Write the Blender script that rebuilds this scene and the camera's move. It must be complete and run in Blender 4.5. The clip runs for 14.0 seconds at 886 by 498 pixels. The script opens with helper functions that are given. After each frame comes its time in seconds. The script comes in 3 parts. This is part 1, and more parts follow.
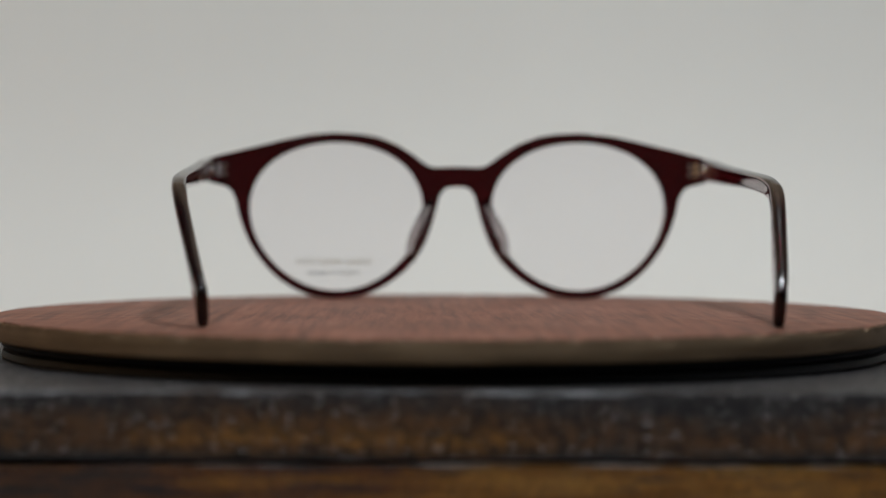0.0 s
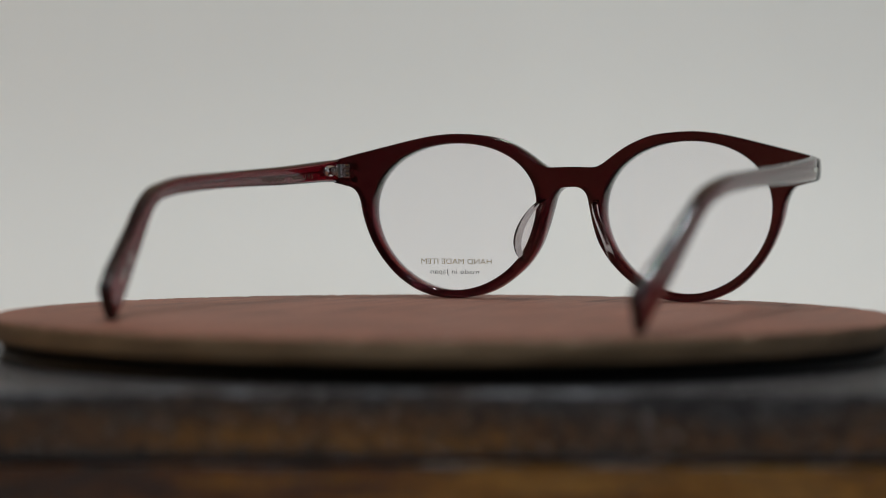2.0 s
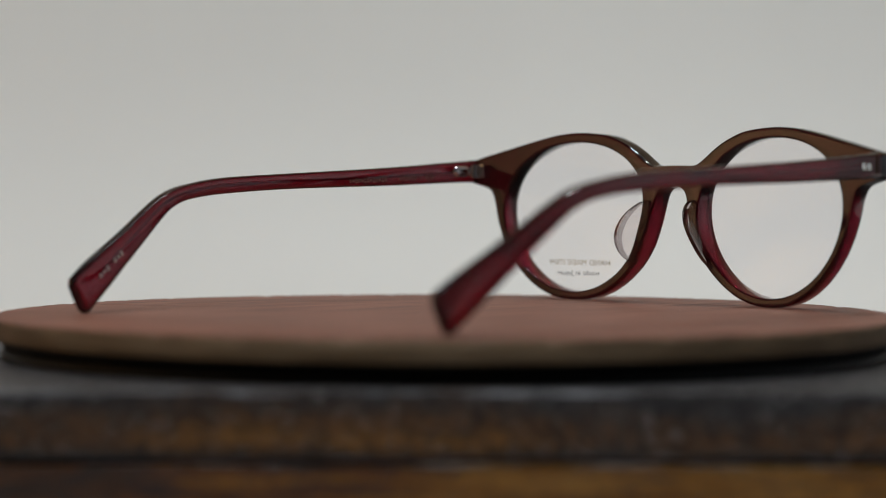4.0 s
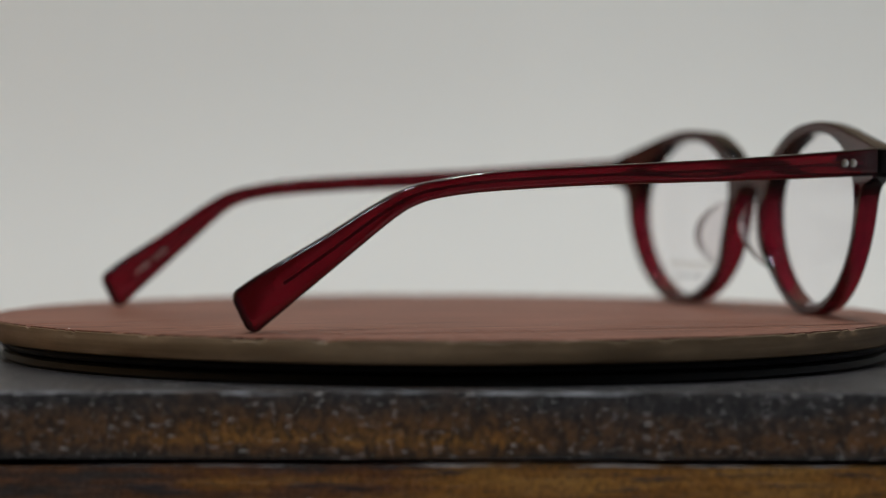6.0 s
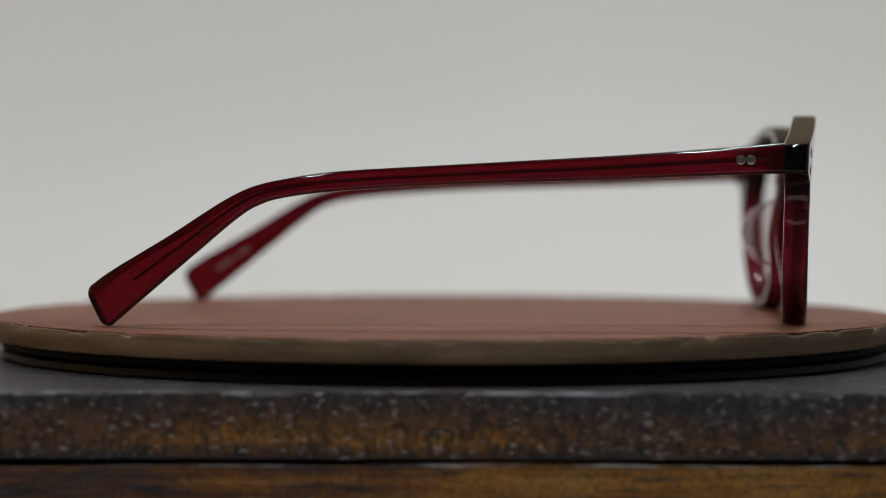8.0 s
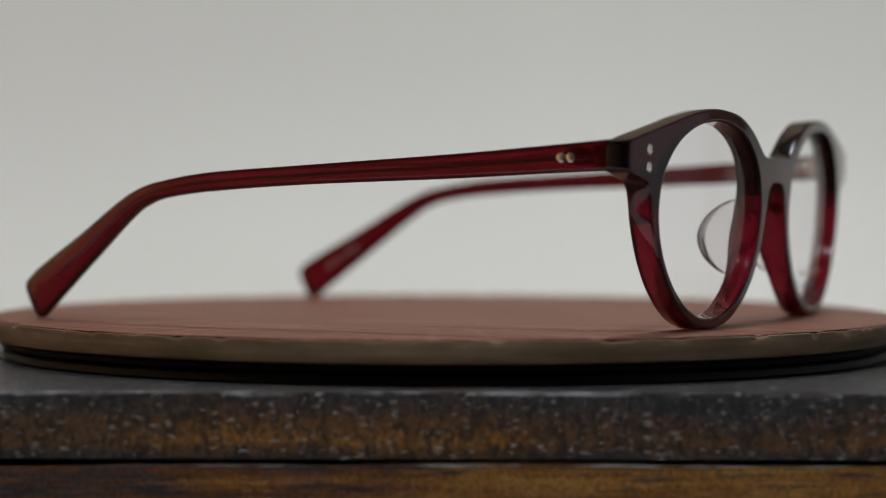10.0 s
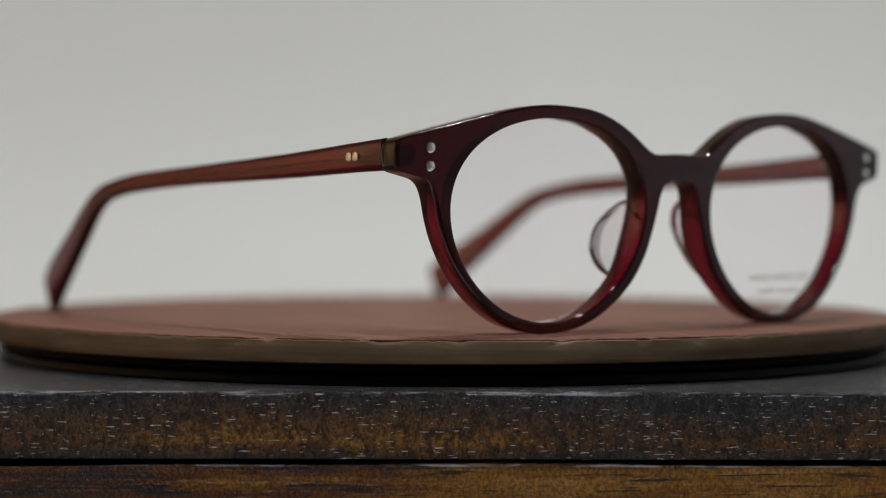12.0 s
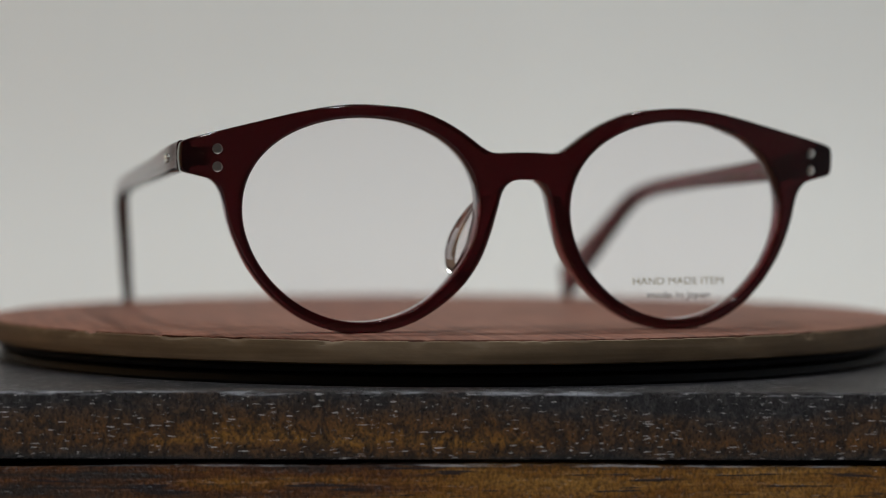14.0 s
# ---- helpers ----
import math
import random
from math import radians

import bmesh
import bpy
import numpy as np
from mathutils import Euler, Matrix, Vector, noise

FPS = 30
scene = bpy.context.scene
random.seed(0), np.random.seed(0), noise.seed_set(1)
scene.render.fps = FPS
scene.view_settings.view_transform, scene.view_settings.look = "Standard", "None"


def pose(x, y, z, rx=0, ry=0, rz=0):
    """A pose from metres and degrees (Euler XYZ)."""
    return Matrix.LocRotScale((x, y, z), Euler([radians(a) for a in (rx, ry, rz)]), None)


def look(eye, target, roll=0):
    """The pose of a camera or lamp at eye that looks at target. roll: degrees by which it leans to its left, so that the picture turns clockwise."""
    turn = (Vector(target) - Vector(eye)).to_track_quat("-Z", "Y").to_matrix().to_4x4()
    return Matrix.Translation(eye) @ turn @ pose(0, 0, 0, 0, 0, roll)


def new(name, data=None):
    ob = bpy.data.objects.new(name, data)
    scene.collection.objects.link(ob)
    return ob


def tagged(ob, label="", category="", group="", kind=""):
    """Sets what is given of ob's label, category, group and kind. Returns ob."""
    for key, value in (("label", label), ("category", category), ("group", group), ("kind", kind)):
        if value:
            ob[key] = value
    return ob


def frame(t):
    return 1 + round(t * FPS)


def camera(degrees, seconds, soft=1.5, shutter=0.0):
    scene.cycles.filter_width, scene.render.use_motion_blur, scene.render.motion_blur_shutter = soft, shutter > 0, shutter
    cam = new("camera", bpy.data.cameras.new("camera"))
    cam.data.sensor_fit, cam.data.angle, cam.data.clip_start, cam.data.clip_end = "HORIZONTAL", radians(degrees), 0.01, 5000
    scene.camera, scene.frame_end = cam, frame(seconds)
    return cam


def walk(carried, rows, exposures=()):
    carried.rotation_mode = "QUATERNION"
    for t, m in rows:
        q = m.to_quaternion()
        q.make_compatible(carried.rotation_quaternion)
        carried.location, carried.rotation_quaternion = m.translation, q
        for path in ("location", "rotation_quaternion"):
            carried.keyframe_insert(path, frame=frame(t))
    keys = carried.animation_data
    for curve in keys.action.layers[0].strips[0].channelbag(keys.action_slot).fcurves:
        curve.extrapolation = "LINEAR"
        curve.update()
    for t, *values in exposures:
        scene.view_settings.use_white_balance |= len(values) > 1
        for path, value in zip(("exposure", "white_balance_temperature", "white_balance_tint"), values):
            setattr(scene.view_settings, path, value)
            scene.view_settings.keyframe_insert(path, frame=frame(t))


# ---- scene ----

MM = 0.001

# camera: it stands still on the axis side of the turntable
cam = camera(22.9, 14.0, soft=0.85)
EYE = (0.0, -0.53296, 0.02568)
STAND = look(EYE, (-0.00117, 0.46704, 0.00635), 0.115)
walk(cam, [(0.0, STAND), (14.0, STAND)], [(0.0, 0.0), (14.0, 0.0)])
cam.data.dof.use_dof = True
cam.data.dof.aperture_fstop = 8.0

# ---------------------------------------------------------------- light
world = bpy.data.worlds.new("world")
scene.world = world
world.use_nodes = True
world.node_tree.nodes["Background"].inputs[0].default_value = (0.6, 0.65, 0.7, 1)
world.node_tree.nodes["Background"].inputs[1].default_value = 0.05


def area_lamp(name, eye, target, size, power, colour):
    data = bpy.data.lights.new(name, "AREA")
    data.shape, data.size, data.energy, data.color = "DISK", size, power, colour
    ob = new(name, data)
    ob.matrix_world = look(eye, target)
    return ob


CEILING_LAMPS = (
    ((0.22, 0.30, 1.45), (0.06, 0.56, 0.0), 0.16, 9.4, (0.95, 0.98, 1.0)),
    ((-0.32, -0.55, 1.05), (0.0, 0.0, 0.0), 0.085, 3.1, (0.80, 0.89, 1.0)),
    ((0.055, -0.62, 1.05), (0.0, 0.0, 0.0), 0.085, 3.7, (0.80, 0.89, 1.0)),
)
for place, aim, size, power, tint in CEILING_LAMPS:
    area_lamp("ceiling_light", place, aim, size, power, tint)
# wall washers beside the table: a warm one turned to the west wall, a cool one to the east wall
area_lamp("wall_light", (-1.13, 0.02, 0.35), (-1.6, 0.02, 0.08), 0.20, 3.3, (1.0, 0.84, 0.64))
area_lamp("wall_light", (1.13, -0.05, 0.35), (1.6, -0.05, 0.08), 0.20, 1.35, (0.84, 0.91, 1.0))


# ---------------------------------------------------------------- materials
def material(name):
    m = bpy.data.materials.new(name)
    m.use_nodes = True
    nt = m.node_tree
    b = nt.nodes["Principled BSDF"]
    return m, nt, b


def node(nt, kind, **values):
    n = nt.nodes.new(kind)
    for key, value in values.items():
        n.inputs[key.replace("_", " ")].default_value = value
    return n


def coords(nt, scale=(1, 1, 1), rot=(0, 0, 0)):
    t = nt.nodes.new("ShaderNodeTexCoord")
    m = nt.nodes.new("ShaderNodeMapping")
    m.inputs["Scale"].default_value = scale
    m.inputs["Rotation"].default_value = rot
    m.inputs["Location"].default_value = (0.37, 0.61, 0.43)
    nt.links.new(t.outputs["Object"], m.inputs["Vector"])
    return m.outputs["Vector"]


def noise_tex(nt, vector, scale, detail=4.0, rough=0.55, distort=0.0):
    n = nt.nodes.new("ShaderNodeTexNoise")
    n.inputs["Scale"].default_value, n.inputs["Detail"].default_value = scale, detail
    n.inputs["Roughness"].default_value, n.inputs["Distortion"].default_value = rough, distort
    nt.links.new(vector, n.inputs["Vector"])
    return n.outputs["Fac"]


def ramp(nt, fac, *stops):
    r = nt.nodes.new("ShaderNodeValToRGB")
    e = r.color_ramp.elements
    while len(e) < len(stops):
        e.new(0.5)
    for el, (p, col) in zip(e, stops):
        el.position = p
        el.color = (*col, 1) if len(col) == 3 else (col[0], col[0], col[0], 1)
    nt.links.new(fac, r.inputs["Fac"])
    return r.outputs["Color"]


def mix(nt, fac, a, b, blend="MIX"):
    n = nt.nodes.new("ShaderNodeMix")
    n.data_type, n.blend_type = "RGBA", blend
    for sock, value in ((n.inputs[0], fac), (n.inputs[6], a), (n.inputs[7], b)):
        if isinstance(value, (int, float)):
            sock.default_value = value
        elif isinstance(value, tuple):
            sock.default_value = (*value, 1)
        else:
            nt.links.new(value, sock)
    return n.outputs[2]


def bump(nt, b, height, strength, distance):
    n = nt.nodes.new("ShaderNodeBump")
    n.inputs["Strength"].default_value, n.inputs["Distance"].default_value = strength, distance
    nt.links.new(height, n.inputs["Height"])
    nt.links.new(n.outputs["Normal"], b.inputs["Normal"])


def plaster(name, colour, rough=0.85):
    m, nt, b = material(name)
    v = coords(nt)
    big = noise_tex(nt, v, 2.0, 3.0)
    lo, hi = tuple(c * 0.96 for c in colour), tuple(min(1, c * 1.03) for c in colour)
    nt.links.new(ramp(nt, big, (0.3, lo), (0.7, hi)), b.inputs["Base Color"])
    b.inputs["Roughness"].default_value = rough
    bump(nt, b, noise_tex(nt, v, 240.0, 3.0), 0.04, 0.001)
    return m


def height_ramp(nt, *stops):
    """A grey value by height over the thing's base."""
    t = nt.nodes.new("ShaderNodeTexCoord")
    sep = nt.nodes.new("ShaderNodeSeparateXYZ")
    nt.links.new(t.outputs["Object"], sep.inputs[0])
    r = nt.nodes.new("ShaderNodeMapRange")
    r.inputs["From Min"].default_value, r.inputs["From Max"].default_value = 0.0700, 0.0860
    nt.links.new(sep.outputs["Z"], r.inputs["Value"])
    return ramp(nt, r.outputs["Result"], *stops)


def add(nt, a, b, k=1.0):
    """a + k * b."""
    n = nt.nodes.new("ShaderNodeMath")
    n.operation = "MULTIPLY_ADD"
    n.inputs[1].default_value = k
    nt.links.new(b, n.inputs[0])
    nt.links.new(a, n.inputs[2])
    return n.outputs[0]


def lid_wood():
    """Dark stained wood under thin open-pored lacquer, amber in a band low on the front."""
    m, nt, b = material("stained_lid_wood")
    broad = noise_tex(nt, coords(nt, (0.45, 1.0, 1.3)), 60.0, 4.0, 0.6, 0.3)
    curl = noise_tex(nt, coords(nt, (1.0, 1.0, 0.75)), 400.0, 2.5, 0.55, 1.2)
    fibre = noise_tex(nt, coords(nt, (1.0, 1.0, 0.7)), 2300.0, 2.0, 0.6)
    bands = noise_tex(nt, coords(nt, (0.10, 1.0, 1.0)), 420.0, 4.0, 0.6, 0.2)
    amber_band = height_ramp(nt, (0.12, (0.10,)), (0.22, (0.36,)), (0.36, (0.56,)), (0.60, (0.44,)), (0.80, (0.24,)), (0.95, (0.14,)))
    # the amber stretch lies round the middle and runs out to the sides
    t = nt.nodes.new("ShaderNodeTexCoord")
    sep = nt.nodes.new("ShaderNodeSeparateXYZ")
    nt.links.new(t.outputs["Object"], sep.inputs[0])
    side = nt.nodes.new("ShaderNodeMapRange")
    for key, value in (("From Min", -0.09), ("From Max", 0.09), ("To Min", 0.0), ("To Max", 1.0)):
        side.inputs[key].default_value = value
    nt.links.new(sep.outputs["X"], side.inputs["Value"])
    along = ramp(nt, side.outputs["Result"], (0.0, (0.02,)), (0.28, (0.17,)), (0.50, (0.20,)), (0.66, (0.04,)), (0.80, (0.0,)), (1.0, (0.08,)))
    value = add(nt, add(nt, amber_band, along, 0.8), broad, 0.62)
    value = add(nt, add(nt, value, curl, 0.15), bands, 0.25)
    low = nt.nodes.new("ShaderNodeMath")
    low.operation = "SUBTRACT"
    low.inputs[1].default_value = 0.56
    nt.links.new(value, low.inputs[0])
    c = ramp(nt, low.outputs[0], (0.22, (0.030, 0.026, 0.025)), (0.42, (0.062, 0.029, 0.011)),
             (0.56, (0.106, 0.042, 0.007)), (0.77, (0.275, 0.121, 0.011)))
    c = mix(nt, 0.75, c, ramp(nt, fibre, (0.36, (0.22,)), (0.62, (1.85,))), "MULTIPLY")
    # shadows of the wavy ridges darkened into the colour
    c = mix(nt, 0.6, c, ramp(nt, curl, (0.41, (0.10,)), (0.54, (1.25,))), "MULTIPLY")
    # open pores, their glints painted pale: short dashes along the grain, and dots
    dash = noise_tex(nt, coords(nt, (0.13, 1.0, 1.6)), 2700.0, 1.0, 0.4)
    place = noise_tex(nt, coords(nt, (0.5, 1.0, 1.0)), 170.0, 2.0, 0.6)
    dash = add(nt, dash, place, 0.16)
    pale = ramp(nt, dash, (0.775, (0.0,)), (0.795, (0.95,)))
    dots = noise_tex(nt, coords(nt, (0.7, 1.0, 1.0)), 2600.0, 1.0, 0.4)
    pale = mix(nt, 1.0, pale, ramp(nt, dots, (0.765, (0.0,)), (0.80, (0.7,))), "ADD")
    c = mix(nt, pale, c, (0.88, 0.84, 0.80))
    # glint along the upper arris, painted into the colour as a broken pale line
    nick_glint = noise_tex(nt, coords(nt, (0.12, 1.0, 1.0)), 700.0, 4.0, 0.7)
    nick_glint = mix(nt, 1.0, ramp(nt, nick_glint, (0.47, (0.0,)), (0.60, (0.6,))), height_ramp(nt, (0.905, (0.0,)), (0.925, (1.0,)), (0.955, (1.0,)), (0.962, (0.0,))), "MULTIPLY")
    c = mix(nt, nick_glint, c, (0.62, 0.62, 0.64))
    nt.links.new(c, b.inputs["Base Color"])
    nt.links.new(ramp(nt, fibre, (0.3, (0.26,)), (0.7, (0.46,))), b.inputs["Roughness"])
    b.inputs["Specular IOR Level"].default_value = 0.32
    bump(nt, b, mix(nt, 0.5, fibre, curl), 1.0, 0.0018)
    return m


def body_wood():
    """Amber stained wood with long dark open grain, greyer towards one end."""
    m, nt, b = material("stained_body_wood")
    broad = noise_tex(nt, coords(nt, (0.35, 1.0, 1.6), (0, 0.06, 0)), 70.0, 4.0, 0.6, 0.4)
    fibre = noise_tex(nt, coords(nt, (0.8, 1.0, 0.6)), 1900.0, 2.0, 0.6)
    vein = noise_tex(nt, coords(nt, (0.055, 1.0, 1.0), (0, 0.09, 0)), 900.0, 3.0, 0.5, 0.15)
    knot = noise_tex(nt, coords(nt, (0.6, 1.0, 1.0), (0, 0.09, 0)), 260.0, 3.0, 0.6, 0.8)
    long = noise_tex(nt, coords(nt, (0.05, 1.0, 1.0), (0, 0.09, 0)), 330.0, 3.0, 0.6)
    t = nt.nodes.new("ShaderNodeTexCoord")
    sep = nt.nodes.new("ShaderNodeSeparateXYZ")
    nt.links.new(t.outputs["Object"], sep.inputs[0])
    side = nt.nodes.new("ShaderNodeMapRange")
    for key, value in (("From Min", -0.09), ("From Max", 0.09), ("To Min", -0.10), ("To Max", 0.10)):
        side.inputs[key].default_value = value
    nt.links.new(sep.outputs["X"], side.inputs["Value"])
    value = add(nt, add(nt, add(nt, side.outputs["Result"], broad, 0.6), long, 0.7), knot, 0.25)
    c = ramp(nt, value, (0.58, (0.030, 0.020, 0.015)), (0.72, (0.098, 0.032, 0.007)), (0.86, (0.190, 0.076, 0.009)), (1.0, (0.27, 0.125, 0.022)))
    # colour gets darker towards the body's top edge
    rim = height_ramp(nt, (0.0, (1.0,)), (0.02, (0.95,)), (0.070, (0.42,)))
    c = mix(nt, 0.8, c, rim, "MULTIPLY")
    c = mix(nt, 0.6, c, ramp(nt, fibre, (0.36, (0.3,)), (0.62, (1.6,))), "MULTIPLY")
    c = mix(nt, ramp(nt, vein, (0.585, (0.0,)), (0.63, (0.9,))), c, (0.020, 0.014, 0.014))
    # glints in the open grain, painted as pale dashes
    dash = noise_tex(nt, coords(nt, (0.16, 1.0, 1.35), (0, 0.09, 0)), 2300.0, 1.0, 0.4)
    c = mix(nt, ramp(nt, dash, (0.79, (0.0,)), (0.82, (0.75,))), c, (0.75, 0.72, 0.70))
    # chipped upper arris, its specular glint put into the colour
    nick_glint = noise_tex(nt, coords(nt, (0.10, 1.0, 1.0)), 600.0, 4.0, 0.7)
    nick_glint = mix(nt, 1.0, ramp(nt, nick_glint, (0.50, (0.0,)), (0.60, (0.45,))), height_ramp(nt, (0.055, (0.0,)), (0.072, (1.0,))), "MULTIPLY")
    c = mix(nt, nick_glint, c, (0.75, 0.73, 0.72))
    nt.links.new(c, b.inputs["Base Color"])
    nt.links.new(ramp(nt, fibre, (0.3, (0.28,)), (0.7, (0.46,))), b.inputs["Roughness"])
    b.inputs["Specular IOR Level"].default_value = 0.32
    bump(nt, b, mix(nt, 0.5, fibre, vein), 1.0, 0.0010)
    return m


def disc_top():
    m, nt, b = material("red_brown_disc_face")
    grain = noise_tex(nt, coords(nt, (90.0, 5.0, 20.0), (0, 0, 0.05)), 5.0, 5.0, 0.6, 0.25)
    cloud = noise_tex(nt, coords(nt), 22.0, 4.0)
    c = ramp(nt, grain, (0.32, (0.135, 0.054, 0.033)), (0.52, (0.232, 0.094, 0.058)), (0.75, (0.31, 0.140, 0.090)))
    c = mix(nt, 0.7, c, ramp(nt, cloud, (0.34, (0.78, 0.72, 0.66)), (0.64, (1.05, 1.0, 1.0))), "MULTIPLY")
    crack = noise_tex(nt, coords(nt, (130.0, 2.4, 3.0), (0, 0, 0.05)), 2.2, 1.0, 0.4, 0.0)
    c = mix(nt, ramp(nt, crack, (0.67, (0.0,)), (0.72, (0.35,))), c, (0.05, 0.022, 0.016))
    # pale nicks in the disc face
    nick_glint = noise_tex(nt, coords(nt, (120.0, 260.0, 60.0)), 2.0, 2.0, 0.5)
    c = mix(nt, ramp(nt, nick_glint, (0.735, (0.0,)), (0.76, (0.7,))), c, (0.55, 0.48, 0.44))
    nt.links.new(c, b.inputs["Base Color"])
    b.inputs["Roughness"].default_value = 0.55
    b.inputs["Specular IOR Level"].default_value = 0.35
    bump(nt, b, grain, 0.12, 0.0003)
    return m


def disc_side():
    m, nt, b = material("raw_disc_edge")
    layer = noise_tex(nt, coords(nt, (6.0, 6.0, 160.0)), 3.0, 4.0, 0.6)
    blot = noise_tex(nt, coords(nt, (1.0, 1.0, 2.0)), 55.0, 5.0, 0.65)
    c = ramp(nt, layer, (0.35, (0.172, 0.108, 0.052)), (0.65, (0.265, 0.178, 0.100)))
    c = mix(nt, 0.5, c, ramp(nt, blot, (0.3, (0.45, 0.40, 0.34)), (0.66, (1.0, 0.98, 0.92))), "MULTIPLY")
    nt.links.new(c, b.inputs["Base Color"])
    b.inputs["Roughness"].default_value = 0.7
    bump(nt, b, blot, 0.35, 0.0006)
    return m


def acetate(name, dark, clear, split=None, rough=0.035):
    """Polished cellulose acetate; with split, darker above that height."""
    m, nt, b = material(name)
    v = coords(nt, (1.0, 0.25, 1.6))
    swirl = noise_tex(nt, v, 160.0, 3.0, 0.5, 0.8)
    c = ramp(nt, swirl, (0.3, tuple(x * 0.75 for x in clear)), (0.7, clear))
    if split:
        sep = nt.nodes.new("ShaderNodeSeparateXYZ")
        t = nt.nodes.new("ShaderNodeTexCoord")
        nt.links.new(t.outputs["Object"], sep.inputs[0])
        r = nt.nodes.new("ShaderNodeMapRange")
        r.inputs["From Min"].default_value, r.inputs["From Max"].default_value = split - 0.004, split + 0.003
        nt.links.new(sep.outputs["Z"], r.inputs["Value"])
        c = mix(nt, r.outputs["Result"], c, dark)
    nt.links.new(c, b.inputs["Base Color"])
    b.inputs["Roughness"].default_value = rough
    b.inputs["IOR"].default_value = 1.49
    b.inputs["Transmission Weight"].default_value = 0.8
    smudge = noise_tex(nt, coords(nt), 420.0, 3.0)
    bump(nt, b, smudge, 0.03, 0.0002)
    return m


def clear_sheet(name, tint, ior, gloss=1.0):
    m, nt, b = material(name)
    nt.nodes.remove(b)
    out = nt.nodes["Material Output"]
    tr = node(nt, "ShaderNodeBsdfTransparent", Color=(*tint, 1))
    gl = node(nt, "ShaderNodeBsdfGlossy", Roughness=0.02)
    fr = node(nt, "ShaderNodeLayerWeight", Blend=0.5)
    mx = nt.nodes.new("ShaderNodeMixShader")
    p = nt.nodes.new("ShaderNodeMath")
    p.operation = "POWER"
    p.inputs[1].default_value = 5.0
    k = nt.nodes.new("ShaderNodeMath")
    k.operation = "MULTIPLY_ADD"
    k.inputs[1].default_value, k.inputs[2].default_value = gloss, ((ior - 1) / (ior + 1)) ** 2
    nt.links.new(fr.outputs["Facing"], p.inputs[0])
    nt.links.new(p.outputs[0], k.inputs[0])
    nt.links.new(k.outputs[0], mx.inputs[0])
    nt.links.new(tr.outputs[0], mx.inputs[1])
    nt.links.new(gl.outputs[0], mx.inputs[2])
    nt.links.new(mx.outputs[0], out.inputs["Surface"])
    return m


def clear_acetate(name, tint):
    m, nt, b = material(name)
    b.inputs["Base Color"].default_value = (*tint, 1)
    b.inputs["Roughness"].default_value, b.inputs["IOR"].default_value = 0.04, 1.42
    b.inputs["Transmission Weight"].default_value = 1.0
    return m


def plain(name, colour, rough, metal=0.0):
    m, nt, b = material(name)
    n = noise_tex(nt, coords(nt), 700.0, 3.0)
    nt.links.new(ramp(nt, n, (0.3, tuple(c * 0.8 for c in colour)), (0.7, colour)), b.inputs["Base Color"])
    b.inputs["Roughness"].default_value, b.inputs["Metallic"].default_value = rough, metal
    return m


WALL = plaster("warm_white_paper", (0.79, 0.775, 0.722))
TAN_WALL = plaster("tan_wall_paint", (0.34, 0.25, 0.17))
ROOM = plaster("grey_wall", (0.20, 0.20, 0.20))
FLOOR = plaster("grey_floor", (0.25, 0.24, 0.23), 0.6)
COOL_WALL = plaster("cool_white_wall", (0.70, 0.72, 0.76))
WARM_WALL = plaster("warm_wall_paint", (0.82, 0.56, 0.33))
TABLE = plaster("white_table", (0.80, 0.79, 0.77), 0.6)
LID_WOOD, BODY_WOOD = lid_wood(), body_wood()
DISC_TOP, DISC_SIDE = disc_top(), disc_side()
BLACK = plain("black_plastic", (0.006, 0.006, 0.006), 0.6)
BLACK.node_tree.nodes["Principled BSDF"].inputs["Specular IOR Level"].default_value = 0.25
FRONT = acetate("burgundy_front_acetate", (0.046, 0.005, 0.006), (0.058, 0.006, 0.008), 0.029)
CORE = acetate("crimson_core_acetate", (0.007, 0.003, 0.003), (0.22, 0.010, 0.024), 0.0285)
TEMPLE = acetate("burgundy_temple_acetate", (0.1, 0.01, 0.01), (0.18, 0.006, 0.013))
# shaded copy of the temple acetate for its narrow edges and tip
TEMPLE_EDGE = acetate("shaded_temple_edge_acetate", (0.02, 0.003, 0.004), (0.022, 0.003, 0.005), rough=0.16)
LENS = clear_sheet("demo_lens", (0.997, 0.99, 0.998), 1.35, 0.5)
# edge of the clear pad: dark outline of refraction put into its tint
PAD = clear_acetate("darkened_pad_edge", (0.36, 0.31, 0.32))
PAD_FACE = clear_sheet("clear_pad_face", (0.95, 0.93, 0.93), 1.45)
METAL = plain("brushed_steel", (0.92, 0.89, 0.82), 0.20, 1.0)
CORE_STEEL = plain("core_steel", (0.60, 0.56, 0.54), 0.28, 1.0)
CHROME = plain("polished_steel", (0.80, 0.80, 0.80), 0.14, 1.0)
GOLD_INK = plain("gold_ink", (0.44, 0.35, 0.13), 0.4, 0.4)
BLACK_INK = plain("black_ink", (0.03, 0.03, 0.03), 0.5)
for ink, cover in ((GOLD_INK, 0.9), (BLACK_INK, 0.85)):
    ink.node_tree.nodes["Principled BSDF"].inputs["Alpha"].default_value = cover
FAINT_INK = plain("faint_gold_ink", (0.15, 0.08, 0.055), 0.5)
SILVER_INK = plain("silver_ink", (0.46, 0.42, 0.36), 0.5)


